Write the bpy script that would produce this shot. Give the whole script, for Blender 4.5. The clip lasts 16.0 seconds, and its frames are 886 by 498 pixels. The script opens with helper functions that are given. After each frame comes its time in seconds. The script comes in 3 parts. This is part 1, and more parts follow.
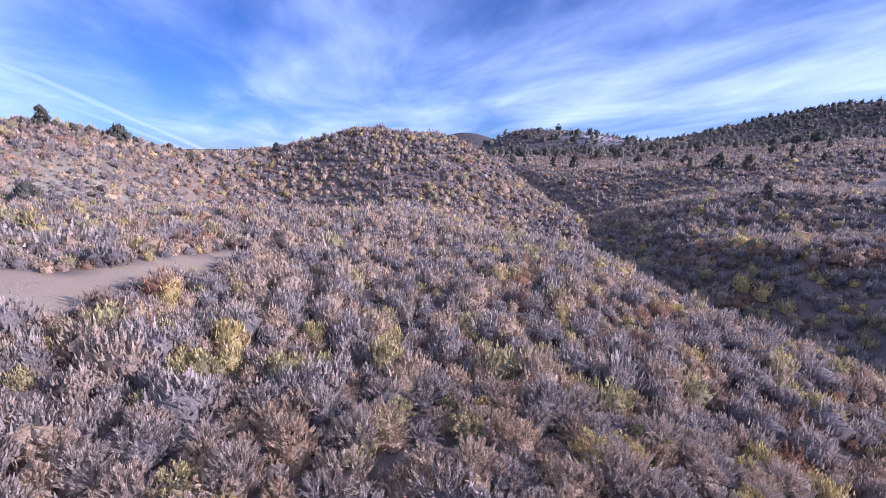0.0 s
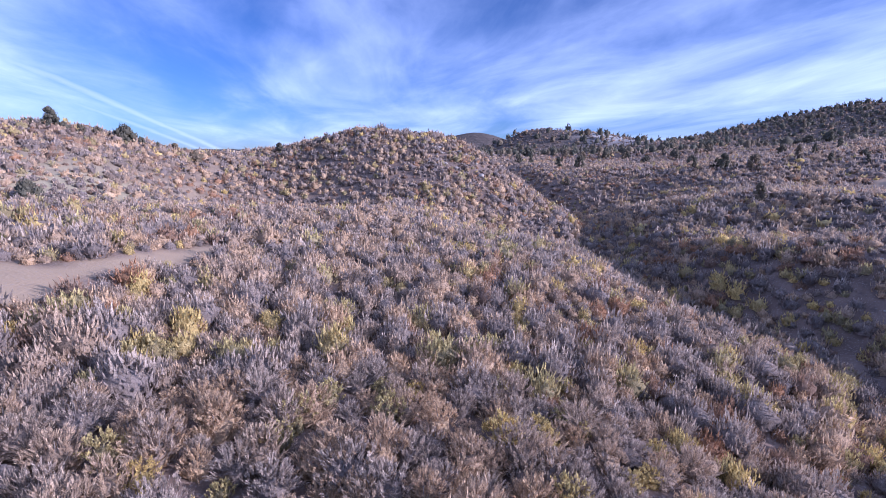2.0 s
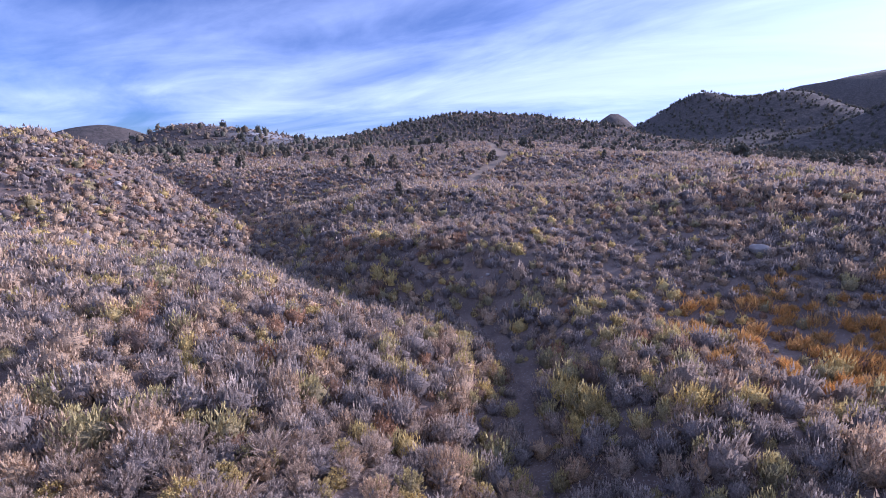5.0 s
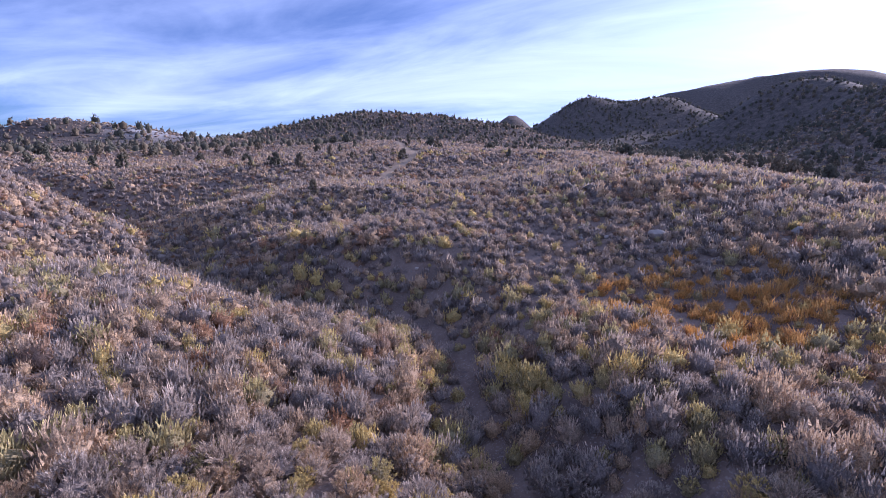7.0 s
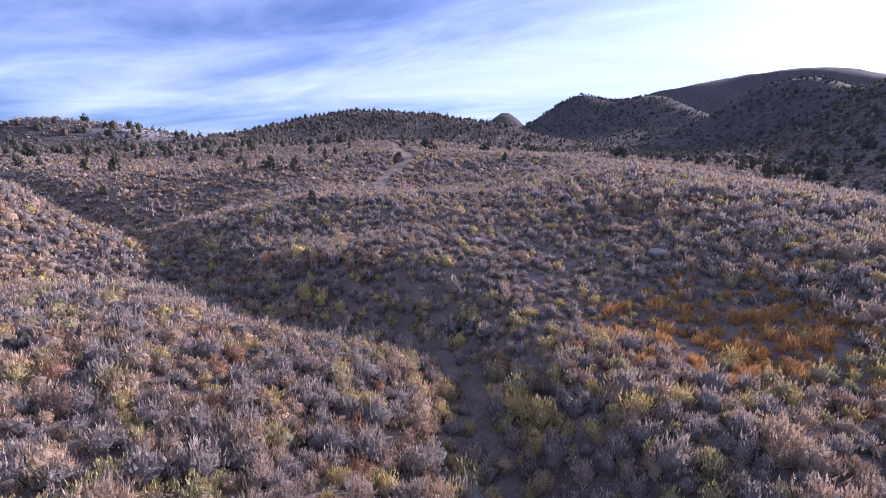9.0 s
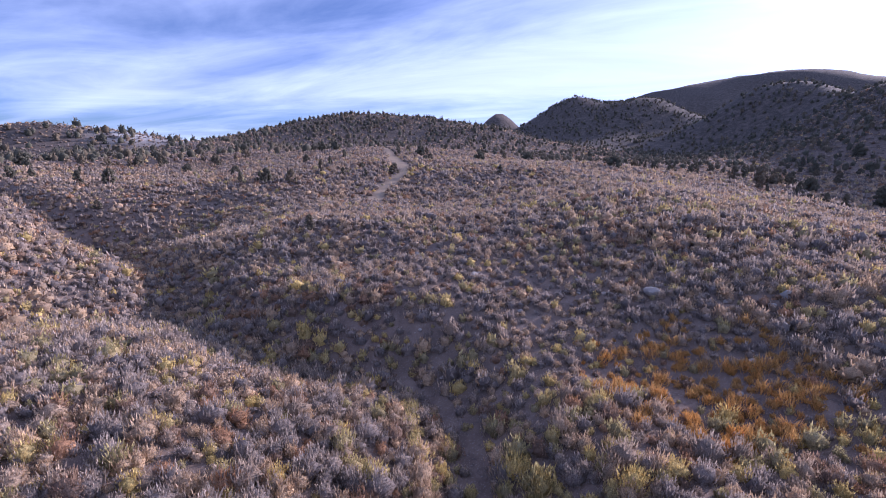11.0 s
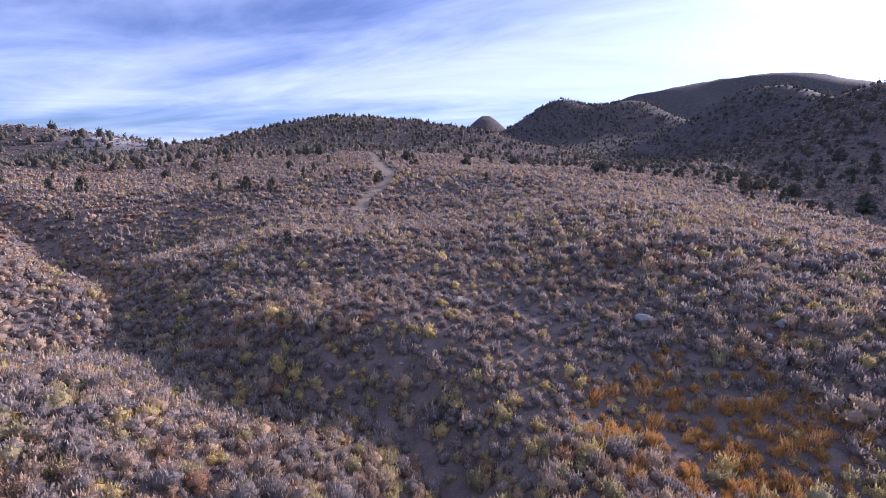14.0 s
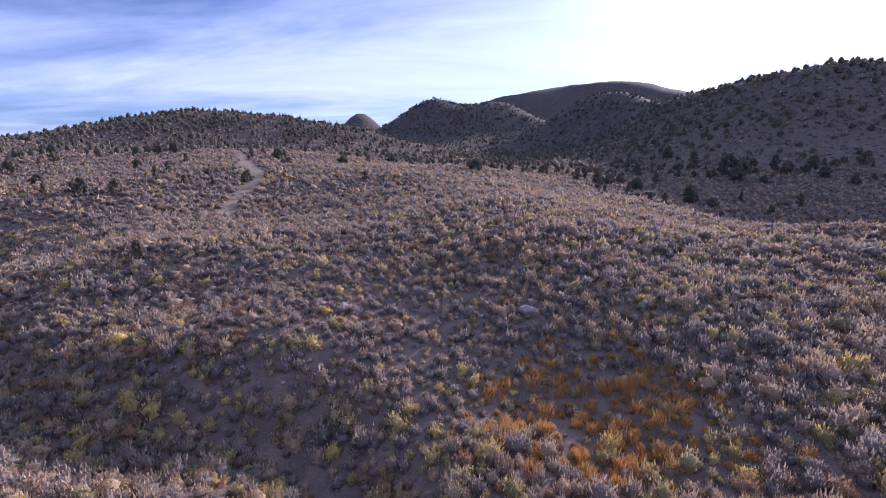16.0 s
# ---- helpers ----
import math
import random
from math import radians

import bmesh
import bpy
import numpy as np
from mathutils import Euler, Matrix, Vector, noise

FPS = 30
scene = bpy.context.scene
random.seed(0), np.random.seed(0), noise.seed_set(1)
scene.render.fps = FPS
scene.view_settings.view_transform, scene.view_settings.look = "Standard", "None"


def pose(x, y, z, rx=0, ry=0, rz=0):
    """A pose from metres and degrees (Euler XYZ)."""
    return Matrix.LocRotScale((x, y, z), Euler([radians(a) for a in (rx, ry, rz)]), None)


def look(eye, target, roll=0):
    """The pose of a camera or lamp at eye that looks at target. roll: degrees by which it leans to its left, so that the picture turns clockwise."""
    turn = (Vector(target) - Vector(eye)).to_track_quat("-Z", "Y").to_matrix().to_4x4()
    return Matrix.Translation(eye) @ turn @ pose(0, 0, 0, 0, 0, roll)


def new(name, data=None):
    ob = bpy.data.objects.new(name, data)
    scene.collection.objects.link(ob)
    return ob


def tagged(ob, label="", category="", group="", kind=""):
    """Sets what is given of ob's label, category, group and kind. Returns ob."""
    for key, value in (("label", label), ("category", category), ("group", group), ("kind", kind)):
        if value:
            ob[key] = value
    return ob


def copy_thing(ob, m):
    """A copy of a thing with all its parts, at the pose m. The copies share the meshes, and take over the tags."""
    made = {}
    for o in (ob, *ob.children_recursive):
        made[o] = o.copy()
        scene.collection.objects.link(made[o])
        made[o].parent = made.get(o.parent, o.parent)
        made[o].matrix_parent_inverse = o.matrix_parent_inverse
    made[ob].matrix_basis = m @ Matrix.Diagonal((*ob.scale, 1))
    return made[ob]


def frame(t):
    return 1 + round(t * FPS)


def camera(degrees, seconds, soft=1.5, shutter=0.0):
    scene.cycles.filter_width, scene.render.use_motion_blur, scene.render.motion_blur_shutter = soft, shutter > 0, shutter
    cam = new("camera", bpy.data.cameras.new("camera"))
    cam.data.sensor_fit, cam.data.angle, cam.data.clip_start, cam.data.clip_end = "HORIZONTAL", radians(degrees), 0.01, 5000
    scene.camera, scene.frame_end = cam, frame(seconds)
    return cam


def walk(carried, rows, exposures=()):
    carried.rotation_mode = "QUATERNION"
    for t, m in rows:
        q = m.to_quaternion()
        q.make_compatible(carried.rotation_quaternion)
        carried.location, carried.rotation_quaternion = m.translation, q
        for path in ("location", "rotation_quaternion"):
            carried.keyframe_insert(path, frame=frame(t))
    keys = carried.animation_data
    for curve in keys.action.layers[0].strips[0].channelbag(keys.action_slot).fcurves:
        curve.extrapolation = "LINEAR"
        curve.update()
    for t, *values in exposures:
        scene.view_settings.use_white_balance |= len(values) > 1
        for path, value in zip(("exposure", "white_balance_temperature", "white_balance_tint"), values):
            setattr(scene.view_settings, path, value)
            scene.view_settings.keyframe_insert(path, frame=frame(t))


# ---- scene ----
EXPOSURES = [(0.0, 0.1, 4950, 36), (5.0, 0.08, 5050, 36), (9.0, 0.08, 5250, 37), (14.5, 0.03, 5350, 37), (16.0, -0.02, 5400, 37)]
# the flight: seconds, place in metres, heading and tilt in degrees; the gimbal holds it with a slight lean
cam = camera(87.28, 16.0, soft=0.7)
LEAN = 0.85
ROWS = [
    (0.0, -0.04, 0.04, 4.86, 1.01, -11.62),
    (0.5, 0.43, -0.02, 4.74, 2.00, -11.59),
    (1.0, 0.98, -0.16, 4.66, 2.11, -11.58),
    (1.5, 1.42, -0.42, 4.69, 2.29, -11.56),
    (2.0, 1.77, -0.56, 4.86, 2.51, -11.64),
    (2.5, 2.13, -0.74, 4.99, 0.06, -11.65),
    (3.0, 2.38, -0.83, 5.11, -6.36, -11.61),
    (3.5, 2.44, -1.00, 5.18, -13.52, -11.53),
    (4.0, 2.31, -1.05, 5.31, -21.17, -11.46),
    (4.5, 2.22, -0.83, 5.42, -28.69, -11.49),
    (5.0, 2.00, -0.75, 5.56, -36.71, -11.44),
    (7.5, 0.85, 0.03, 5.24, -48.41, -11.39),
    (8.0, 0.68, 0.17, 5.63, -48.66, -11.54),
    (8.5, 0.65, 0.27, 6.11, -48.93, -11.69),
    (9.0, 0.62, 0.37, 6.65, -49.09, -11.70),
    (9.5, 0.56, 0.53, 7.24, -49.27, -11.73),
    (10.0, 0.56, 0.62, 7.87, -49.42, -11.76),
    (12.5, 1.08, 0.94, 10.19, -50.54, -11.69),
    (13.0, 1.40, 1.13, 10.24, -50.84, -11.66),
    (13.5, 1.75, 1.34, 10.29, -51.12, -11.66),
    (14.0, 2.09, 1.58, 10.29, -51.34, -11.62),
    (14.5, 2.38, 1.78, 10.28, -51.56, -11.61),
    (15.0, 2.61, 1.98, 10.25, -53.95, -11.54),
    (15.5, 2.82, 2.20, 10.24, -61.08, -11.56),
    (16.0, 3.01, 2.37, 10.20, -66.15, -11.61),
]
walk(cam, [(t, pose(x, y, z, 90 + tilt, 0, heading) @ pose(0, 0, 0, 0, 0, LEAN)) for t, x, y, z, heading, tilt in ROWS], EXPOSURES)

# ---- light ----
SUN_AZ, SUN_EL = radians(106), radians(17.5)
SUN_DIR = Vector((math.sin(SUN_AZ) * math.cos(SUN_EL), math.cos(SUN_AZ) * math.cos(SUN_EL), math.sin(SUN_EL)))
SKY_STRENGTH, SUN_STRENGTH = 0.088, 6.4

sun = new("sun", bpy.data.lights.new("sun", "SUN"))
sun.data.energy, sun.data.angle, sun.data.color = SUN_STRENGTH, radians(0.6), (1.0, 0.87, 0.69)
sun.matrix_world = look(SUN_DIR * 100, (0, 0, 0))


class Nodes:
    """A short way to write node trees."""

    def __init__(self, tree):
        self.tree = tree
        tree.nodes.clear()

    def add(self, kind, values=(), **settings):
        node = self.tree.nodes.new(kind)
        for key, value in settings.items():
            setattr(node, key, value)
        for key, value in dict(values).items():
            self.feed(node.inputs[key], value)
        return node

    def feed(self, socket, value):
        if hasattr(value, "is_output"):
            self.tree.links.new(value, socket)
        else:
            socket.default_value = value

    def math(self, op, a, b=0.0, c=0.0, clamp=False):
        return self.add("ShaderNodeMath", {0: a, 1: b, 2: c}, operation=op, use_clamp=clamp).outputs[0]

    def mix(self, f, a, b):
        node = self.add("ShaderNodeMix", data_type="RGBA")
        for socket, value in zip((node.inputs[0], node.inputs[6], node.inputs[7]), (f, a, b)):
            self.feed(socket, value)
        return node.outputs[2]

    def ramp(self, f, lo, hi):
        return self.add("ShaderNodeMapRange", {0: f, 1: lo, 2: hi}, interpolation_type="SMOOTHSTEP").outputs[0]

    def noise(self, vector, scale, detail=4.0, rough=0.55, distortion=0.0):
        return self.add("ShaderNodeTexNoise", {"Vector": vector, "Scale": scale, "Detail": detail, "Roughness": rough, "Distortion": distortion}).outputs[0]

    def attr(self, name):
        return self.add("ShaderNodeAttribute", attribute_name=name).outputs["Fac"]


def rgb(r, g, b):
    return (r, g, b, 1.0)


def build_sky():
    world = bpy.data.worlds.new("sky")
    scene.world = world
    world.use_nodes = True
    n = Nodes(world.node_tree)
    sky = n.add("ShaderNodeTexSky", sky_type="NISHITA", sun_disc=False, sun_elevation=SUN_EL, sun_rotation=SUN_AZ, altitude=1800.0, air_density=1.0, dust_density=0.6, ozone_density=2.5)
    way = n.add("ShaderNodeTexCoord").outputs["Generated"]
    part_ = n.add("ShaderNodeSeparateXYZ", {0: way})
    up = n.math("ADD", n.math("MAXIMUM", part_.outputs[2], 0.0), 0.10)
    px, py = n.math("DIVIDE", part_.outputs[0], up), n.math("DIVIDE", part_.outputs[1], up)
    flat = n.add("ShaderNodeCombineXYZ", {0: px, 1: py, 2: 0.0}).outputs[0]
    # cirrus drawn out along one wind
    turned = n.add("ShaderNodeVectorRotate", {"Vector": flat, "Angle": radians(-16)}, rotation_type="Z_AXIS").outputs[0]
    drawn = n.add("ShaderNodeVectorMath", {0: turned, 1: (1.0, 0.40, 1.0)}, operation="MULTIPLY").outputs[0]
    veil = n.noise(drawn, 0.42, 3.0, 0.5, 0.5)
    wisps = n.noise(drawn, 1.1, 7.0, 0.58, 0.8)
    fine = n.noise(drawn, 4.5, 6.0, 0.6, 0.4)
    cover = n.math("ADD", n.math("MULTIPLY", veil, 0.72), n.math("ADD", n.math("MULTIPLY", wisps, 0.24), n.math("MULTIPLY", fine, 0.07)))
    toward = n.add("ShaderNodeVectorMath", {0: way, 1: tuple(SUN_DIR)}, operation="DOT_PRODUCT").outputs["Value"]
    cover = n.math("ADD", cover, n.math("MULTIPLY", toward, 0.09))
    toward = n.math("MAXIMUM", toward, 0.0)
    amount = n.ramp(cover, 0.345, 0.68)
    # old contrails along the same wind
    lane = n.add("ShaderNodeSeparateXYZ", {0: turned}).outputs[0]
    lane = n.math("ADD", lane, n.math("MULTIPLY", n.math("SUBTRACT", wisps, 0.5), 0.25))
    for at, wide, thick in ((-2.05, 0.075, 0.6), (-2.36, 0.06, 0.45), (2.9, 0.10, 0.4), (3.7, 0.22, 0.35)):
        off = n.math("DIVIDE", n.math("SUBTRACT", lane, at), wide)
        band = n.math("EXPONENT", n.math("MULTIPLY", n.math("MULTIPLY", off, off), -1.0))
        amount = n.math("MAXIMUM", amount, n.math("MULTIPLY", band, thick))
    # ice cloud scatters forward, so it is brightest round the sun
    glow = n.math("ADD", n.math("MULTIPLY", n.math("POWER", toward, 6.0), 3.0), n.math("MULTIPLY", n.math("POWER", toward, 24.0), 20.0))
    bright = n.math("MULTIPLY", n.math("ADD", glow, 13.6), n.math("ADD", n.math("MULTIPLY", wisps, 0.6), 0.67))
    cloud = n.add("ShaderNodeVectorMath", {0: (0.73, 0.85, 1.0), "Scale": bright}, operation="SCALE").outputs[0]
    blue = n.add("ShaderNodeVectorMath", {0: sky.outputs[0], 1: (0.66, 0.86, 1.12)}, operation="MULTIPLY").outputs[0]
    mixed = n.mix(n.math("MULTIPLY", amount, 0.9), blue, cloud)
    back = n.add("ShaderNodeBackground", {"Color": mixed, "Strength": SKY_STRENGTH})
    n.tree.links.new(back.outputs[0], n.add("ShaderNodeOutputWorld").inputs[0])


build_sky()

# ---- materials ----


def material(name):
    mat = bpy.data.materials.new(name)
    mat.use_nodes = True
    return mat, Nodes(mat.node_tree)


def finish(n, color, rough=0.9, bump=None, strength=0.4, distance=0.05, through_light=0.0):
    values = {"Base Color": color, "Roughness": rough, "Specular IOR Level": 0.12}
    if bump is not None:
        values["Normal"] = n.add("ShaderNodeBump", {"Height": bump, "Strength": strength, "Distance": distance}).outputs[0]
    shader = n.add("ShaderNodeBsdfPrincipled", values).outputs[0]
    if through_light:
        thin = n.add("ShaderNodeBsdfTranslucent", {"Color": color}).outputs[0]
        shader = n.add("ShaderNodeMixShader", {0: through_light, 1: shader, 2: thin}).outputs[0]
    n.tree.links.new(shader, n.add("ShaderNodeOutputMaterial").inputs[0])


def ground_material():
    mat, n = material("dry_soil")
    place = n.add("ShaderNodeNewGeometry").outputs["Position"]
    coarse, mid, fine = n.noise(place, 0.05, 5.0), n.noise(place, 0.7, 6.0), n.noise(place, 9.0, 4.0)
    color = n.mix(n.ramp(mid, 0.35, 0.7), rgb(0.14, 0.102, 0.083), rgb(0.24, 0.176, 0.14))
    color = n.mix(n.math("MULTIPLY", n.ramp(coarse, 0.45, 0.7), 0.5), color, rgb(0.19, 0.15, 0.118))
    litter = n.ramp(n.noise(place, 2.3, 6.0, 0.7), 0.52, 0.66)
    color = n.mix(n.math("MULTIPLY", litter, 0.6), color, rgb(0.085, 0.070, 0.062))
    straw = n.math("MULTIPLY", n.attr("straw"), n.ramp(n.noise(place, 0.35, 5.0, 0.65), 0.22, 0.46))
    color = n.mix(straw, color, rgb(0.42, 0.355, 0.225))
    color = n.mix(n.attr("track"), color, n.mix(mid, rgb(0.34, 0.25, 0.16), rgb(0.46, 0.345, 0.225)))
    scrub = n.attr("far")
    speck = n.ramp(n.noise(place, 0.30, 6.0, 0.75), 0.42, 0.62)
    color = n.mix(n.math("MULTIPLY", scrub, 0.85), color, n.mix(speck, rgb(0.05, 0.048, 0.042), rgb(0.13, 0.105, 0.09)))
    pale = n.math("MULTIPLY", n.attr("pale"), n.ramp(n.noise(place, 0.12, 4.0), 0.3, 0.5))
    color = n.mix(pale, color, rgb(0.55, 0.53, 0.50))
    pebble = n.ramp(n.noise(place, 14.0, 3.0, 0.6), 0.56, 0.64)
    color = n.mix(n.math("MULTIPLY", pebble, 0.45), color, rgb(0.36, 0.31, 0.28))
    bump = n.math("ADD", mid, n.math("MULTIPLY", fine, 0.35))
    finish(n, color, 0.95, bump, 0.6, 0.12)
    return mat


def plant_material(name, base, tips, warm, own=False, through_light=0.30):
    """Thin sprigs: base colour low on the stem, tips above, drifting to warm from plant to plant. The dark base also
    paints in inner shade.
    """
    mat, n = material(name)
    place = n.add("ShaderNodeNewGeometry").outputs["Position"]
    tone = n.add("ShaderNodeObjectInfo").outputs["Random"] if own else n.attr("tone")
    tip = n.attr("tip")
    sprig = n.add("ShaderNodeNewGeometry").outputs["Random Per Island"]
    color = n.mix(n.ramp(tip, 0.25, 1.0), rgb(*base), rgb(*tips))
    drift = n.math("ADD", n.math("MULTIPLY", tone, 0.75), n.math("MULTIPLY", n.noise(place, 0.16, 3.0), 0.5))
    color = n.mix(n.math("MULTIPLY", n.ramp(drift, 0.45, 1.0), 0.85), color, rgb(*warm))
    shade = n.math("ADD", n.math("MULTIPLY", sprig, 0.5), 0.75)
    color = n.add("ShaderNodeVectorMath", {0: color, "Scale": shade}, operation="SCALE").outputs[0]
    # fine leaf mottling, with dark flecks painted in as small shadows
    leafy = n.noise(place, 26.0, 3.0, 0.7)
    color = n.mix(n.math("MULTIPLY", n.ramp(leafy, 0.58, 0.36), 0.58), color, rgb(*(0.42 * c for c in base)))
    finish(n, color, 0.9, leafy, 0.6, 0.05, through_light)
    return mat


def bark_material(name, dark, light):
    mat, n = material(name)
    place = n.add("ShaderNodeNewGeometry").outputs["Position"]
    grain = n.noise(n.add("ShaderNodeVectorMath", {0: place, 1: (1.0, 1.0, 0.15)}, operation="MULTIPLY").outputs[0], 30.0, 5.0)
    finish(n, n.mix(grain, rgb(*dark), rgb(*light)), 0.9, grain, 0.5, 0.01)
    return mat


def stone_material():
    mat, n = material("weathered_stone")
    place = n.add("ShaderNodeNewGeometry").outputs["Position"]
    rand = n.add("ShaderNodeObjectInfo").outputs["Random"]
    mid, fine = n.noise(place, 3.0, 6.0, 0.65), n.noise(place, 22.0, 5.0)
    color = n.mix(mid, rgb(0.20, 0.18, 0.165), rgb(0.38, 0.345, 0.31))
    color = n.mix(n.math("MULTIPLY", n.ramp(fine, 0.55, 0.7), 0.5), color, rgb(0.18, 0.16, 0.13))
    color = n.mix(n.math("MULTIPLY", rand, 0.35), color, rgb(0.55, 0.48, 0.42))
    finish(n, color, 0.9, n.math("ADD", mid, n.math("MULTIPLY", fine, 0.4)), 0.7, 0.05)
    return mat


SOIL = ground_material()
# base, tips, warm; the sage base is darkened for shaded gaps
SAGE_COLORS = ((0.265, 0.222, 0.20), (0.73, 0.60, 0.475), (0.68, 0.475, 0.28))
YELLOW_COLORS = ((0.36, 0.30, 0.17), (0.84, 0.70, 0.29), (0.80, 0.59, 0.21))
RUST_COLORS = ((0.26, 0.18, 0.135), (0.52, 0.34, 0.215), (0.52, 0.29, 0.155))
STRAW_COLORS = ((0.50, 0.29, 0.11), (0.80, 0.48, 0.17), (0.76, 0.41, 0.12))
JUNIPER_COLORS = ((0.12, 0.115, 0.085), (0.21, 0.195, 0.14), (0.22, 0.17, 0.115))
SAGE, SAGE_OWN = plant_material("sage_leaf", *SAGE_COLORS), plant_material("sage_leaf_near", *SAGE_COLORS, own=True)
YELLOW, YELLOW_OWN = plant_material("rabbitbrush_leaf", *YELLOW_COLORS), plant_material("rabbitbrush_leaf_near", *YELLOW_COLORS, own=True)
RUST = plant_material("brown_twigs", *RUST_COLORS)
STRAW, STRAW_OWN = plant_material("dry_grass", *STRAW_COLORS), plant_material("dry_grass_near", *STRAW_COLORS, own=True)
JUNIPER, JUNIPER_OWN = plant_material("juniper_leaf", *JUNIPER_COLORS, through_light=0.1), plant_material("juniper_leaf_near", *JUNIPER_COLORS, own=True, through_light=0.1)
TWIG = bark_material("grey_twig", (0.16, 0.14, 0.13), (0.33, 0.30, 0.28))
BARK = bark_material("juniper_bark", (0.09, 0.07, 0.06), (0.22, 0.17, 0.14))
STONE = stone_material()

# ---- the land ----
# landforms: centre x, y, half-widths, height
NEAR_FORMS = [
    (0, 9, 11, 11, -0.77),
    (-12, 9, 11, 11, 1.08),
    (-22, 32, 15, 14, 0.76),
    (-20, 48, 13, 13, -3.85),
    (-46, 46, 20, 20, 7.99),
    (-42, 66, 20, 18, 1.20),
    (-50, 90, 24, 22, 0.16),
    (-50, 115, 34, 26, 0.85),
    (-10, 66, 13, 14, 7.39),
    (-25, 83, 18, 18, 4.01),
    (3, 64, 9, 12, 5.41),
    (-8, 50, 13, 7, -1.10),
    (-8, 36, 15, 11, 0.58),
    (5, 24, 12, 11, 0.02),
    (9, 38, 9, 10, -3.51),
    (7, 4, 8, 9, 0.13),
]
BANK_FORMS = [
    (13, 17, 5, 5, -1.16),
    (9, 10, 5, 5, -1.06),
    (12, 24, 5, 6, -1.52),
    (16, 7, 5, 5, 0.60),
    (22, 21, 6, 6, 0.52),
    (17, 12, 4.5, 4.5, 0.23),
    (8, 17, 5, 6, 0.06),
    (24, 30, 6, 7, -1.13),
    (9, 31, 6, 7, 0.58),
    (20, 2, 6, 6, -0.78),
    (26, 10, 6, 6, 0.18),
    (21, 38, 6, 7, -0.90),
]
VALLEY_FORMS = [
    (60, -20, 8, 8, -3.57),
    (65, -11, 8, 8, -1.45),
    (72, -2, 9, 8, -0.40),
    (86, 10, 10, 9, -0.19),
    (0, -25, 22, 18, 1.87),
    (-40, 0, 24, 24, 7.36),
    (15, 75, 22, 22, -7.32),
    (34, 130, 40, 34, -1.76),
    (22, 10, 9, 10, -1.60),
    (30, 24, 13, 13, 0.17),
    (34, 42, 14, 15, 0.88),
    (42, 10, 13, 13, 1.41),
    (55, 45, 20, 20, -1.84),
    (58, 20, 17, 16, 2.82),
    (80, 40, 22, 22, 2.37),
    (84, 72, 24, 24, 1.48),
    (70, 100, 26, 26, 0.26),
    (48, -14, 16, 16, 2.24),
    (80, -8, 20, 16, 0.69),
    (28, -6, 12, 12, 0.77),
    (66, -26, 20, 14, 4.08),
    (60, 138, 26, 26, -0.94),
]
HILL_FORMS = [
    (900, 300, 85, 75, 44.77),
    (800, 190, 80, 70, 27.66),
    (340, 60, 40, 40, -12.17),
    (8, 420, 40, 40, 16.61),
    (455, 222, 34, 28, 8.21),
    (478, 190, 40, 34, -19.27),
    (505, 150, 50, 40, 1.50),
    (430, 110, 50, 40, -15.05),
    (585, 400, 40, 40, 27.96),
    (960, 170, 110, 110, 19.73),
    (850, 80, 130, 110, -5.14),
    (262, -62, 28, 24, -13.90),
    (300, -46, 36, 28, -4.43),
    (230, 230, 40, 40, -0.31),
    (270, 240, 40, 40, -9.20),
    (420, 40, 80, 60, 49.21),
    (40, 275, 26, 26, 13.05),
    (74, 262, 24, 24, 8.75),
]
MOUNTAIN_FORMS = [
    (40, 262, 60, 50, -2.56),
    (92, 232, 40, 45, 1.35),
    (225, 268, 85, 75, 24.73),
    (165, 190, 55, 55, 0.24),
    (252, 188, 55, 55, 12.33),
    (110, 120, 40, 40, 4.11),
    (178, 125, 45, 45, 1.01),
    (488, 190, 80, 95, 65.14),
    (385, 135, 80, 60, 6.06),
    (290, 85, 65, 55, -0.78),
    (160, 22, 46, 40, -1.15),
    (623, 415, 38, 38, 36.46),
    (560, 330, 90, 70, 10.90),
    (1000, 60, 230, 280, 130.92),
    (250, -66, 60, 50, 46.01),
    (165, -30, 45, 40, -0.11),
    (330, -36, 70, 60, 36.98),
    (118, -12, 30, 26, -2.95),
]
SPUR_FORMS = [
    (100, 4, 18, 16, 0.54),
    (76, -30, 16, 14, -0.05),
    (112, 24, 16, 16, -0.66),
    (118, -10, 22, 20, 0.63),
    (120, 48, 22, 22, 2.24),
    (96, -28, 20, 18, -6.48),
    (140, 10, 22, 20, -0.32),
]
BASE, EAST, NORTH, GULLY_DEPTH = -1.07, 4.29, 3.91, 1.85
GULLY = [(6, -6), (8.4, 2), (10.2, 5.7), (11.6, 7.5), (13.1, 9.4), (15, 11.4), (16.5, 14.6), (16.7, 17.5), (15.4, 20.4), (14.2, 23), (12.9, 27.5), (13.6, 37), (15.5, 45), (18, 86), (12, 130)]

TRACK_WEST = [(-16, 0), (-13.4, 8), (-11.6, 11.6), (-10.4, 13.6), (-9.8, 15.7), (-9.3, 18.2)]
TRACK_MIDDLE = [(-10.5, 42), (-7.2, 35.4), (-5.0, 32.0)]
TRACK_UPPER = [(-24.5, 43), (-27.0, 48), (-28.9, 56), (-30.9, 59.5), (-38, 76), (-52, 106)]
TRACK_EAST = [(48.5, 55), (57.5, 62.2), (65.8, 67), (73, 73), (87, 91), (118, 128)]


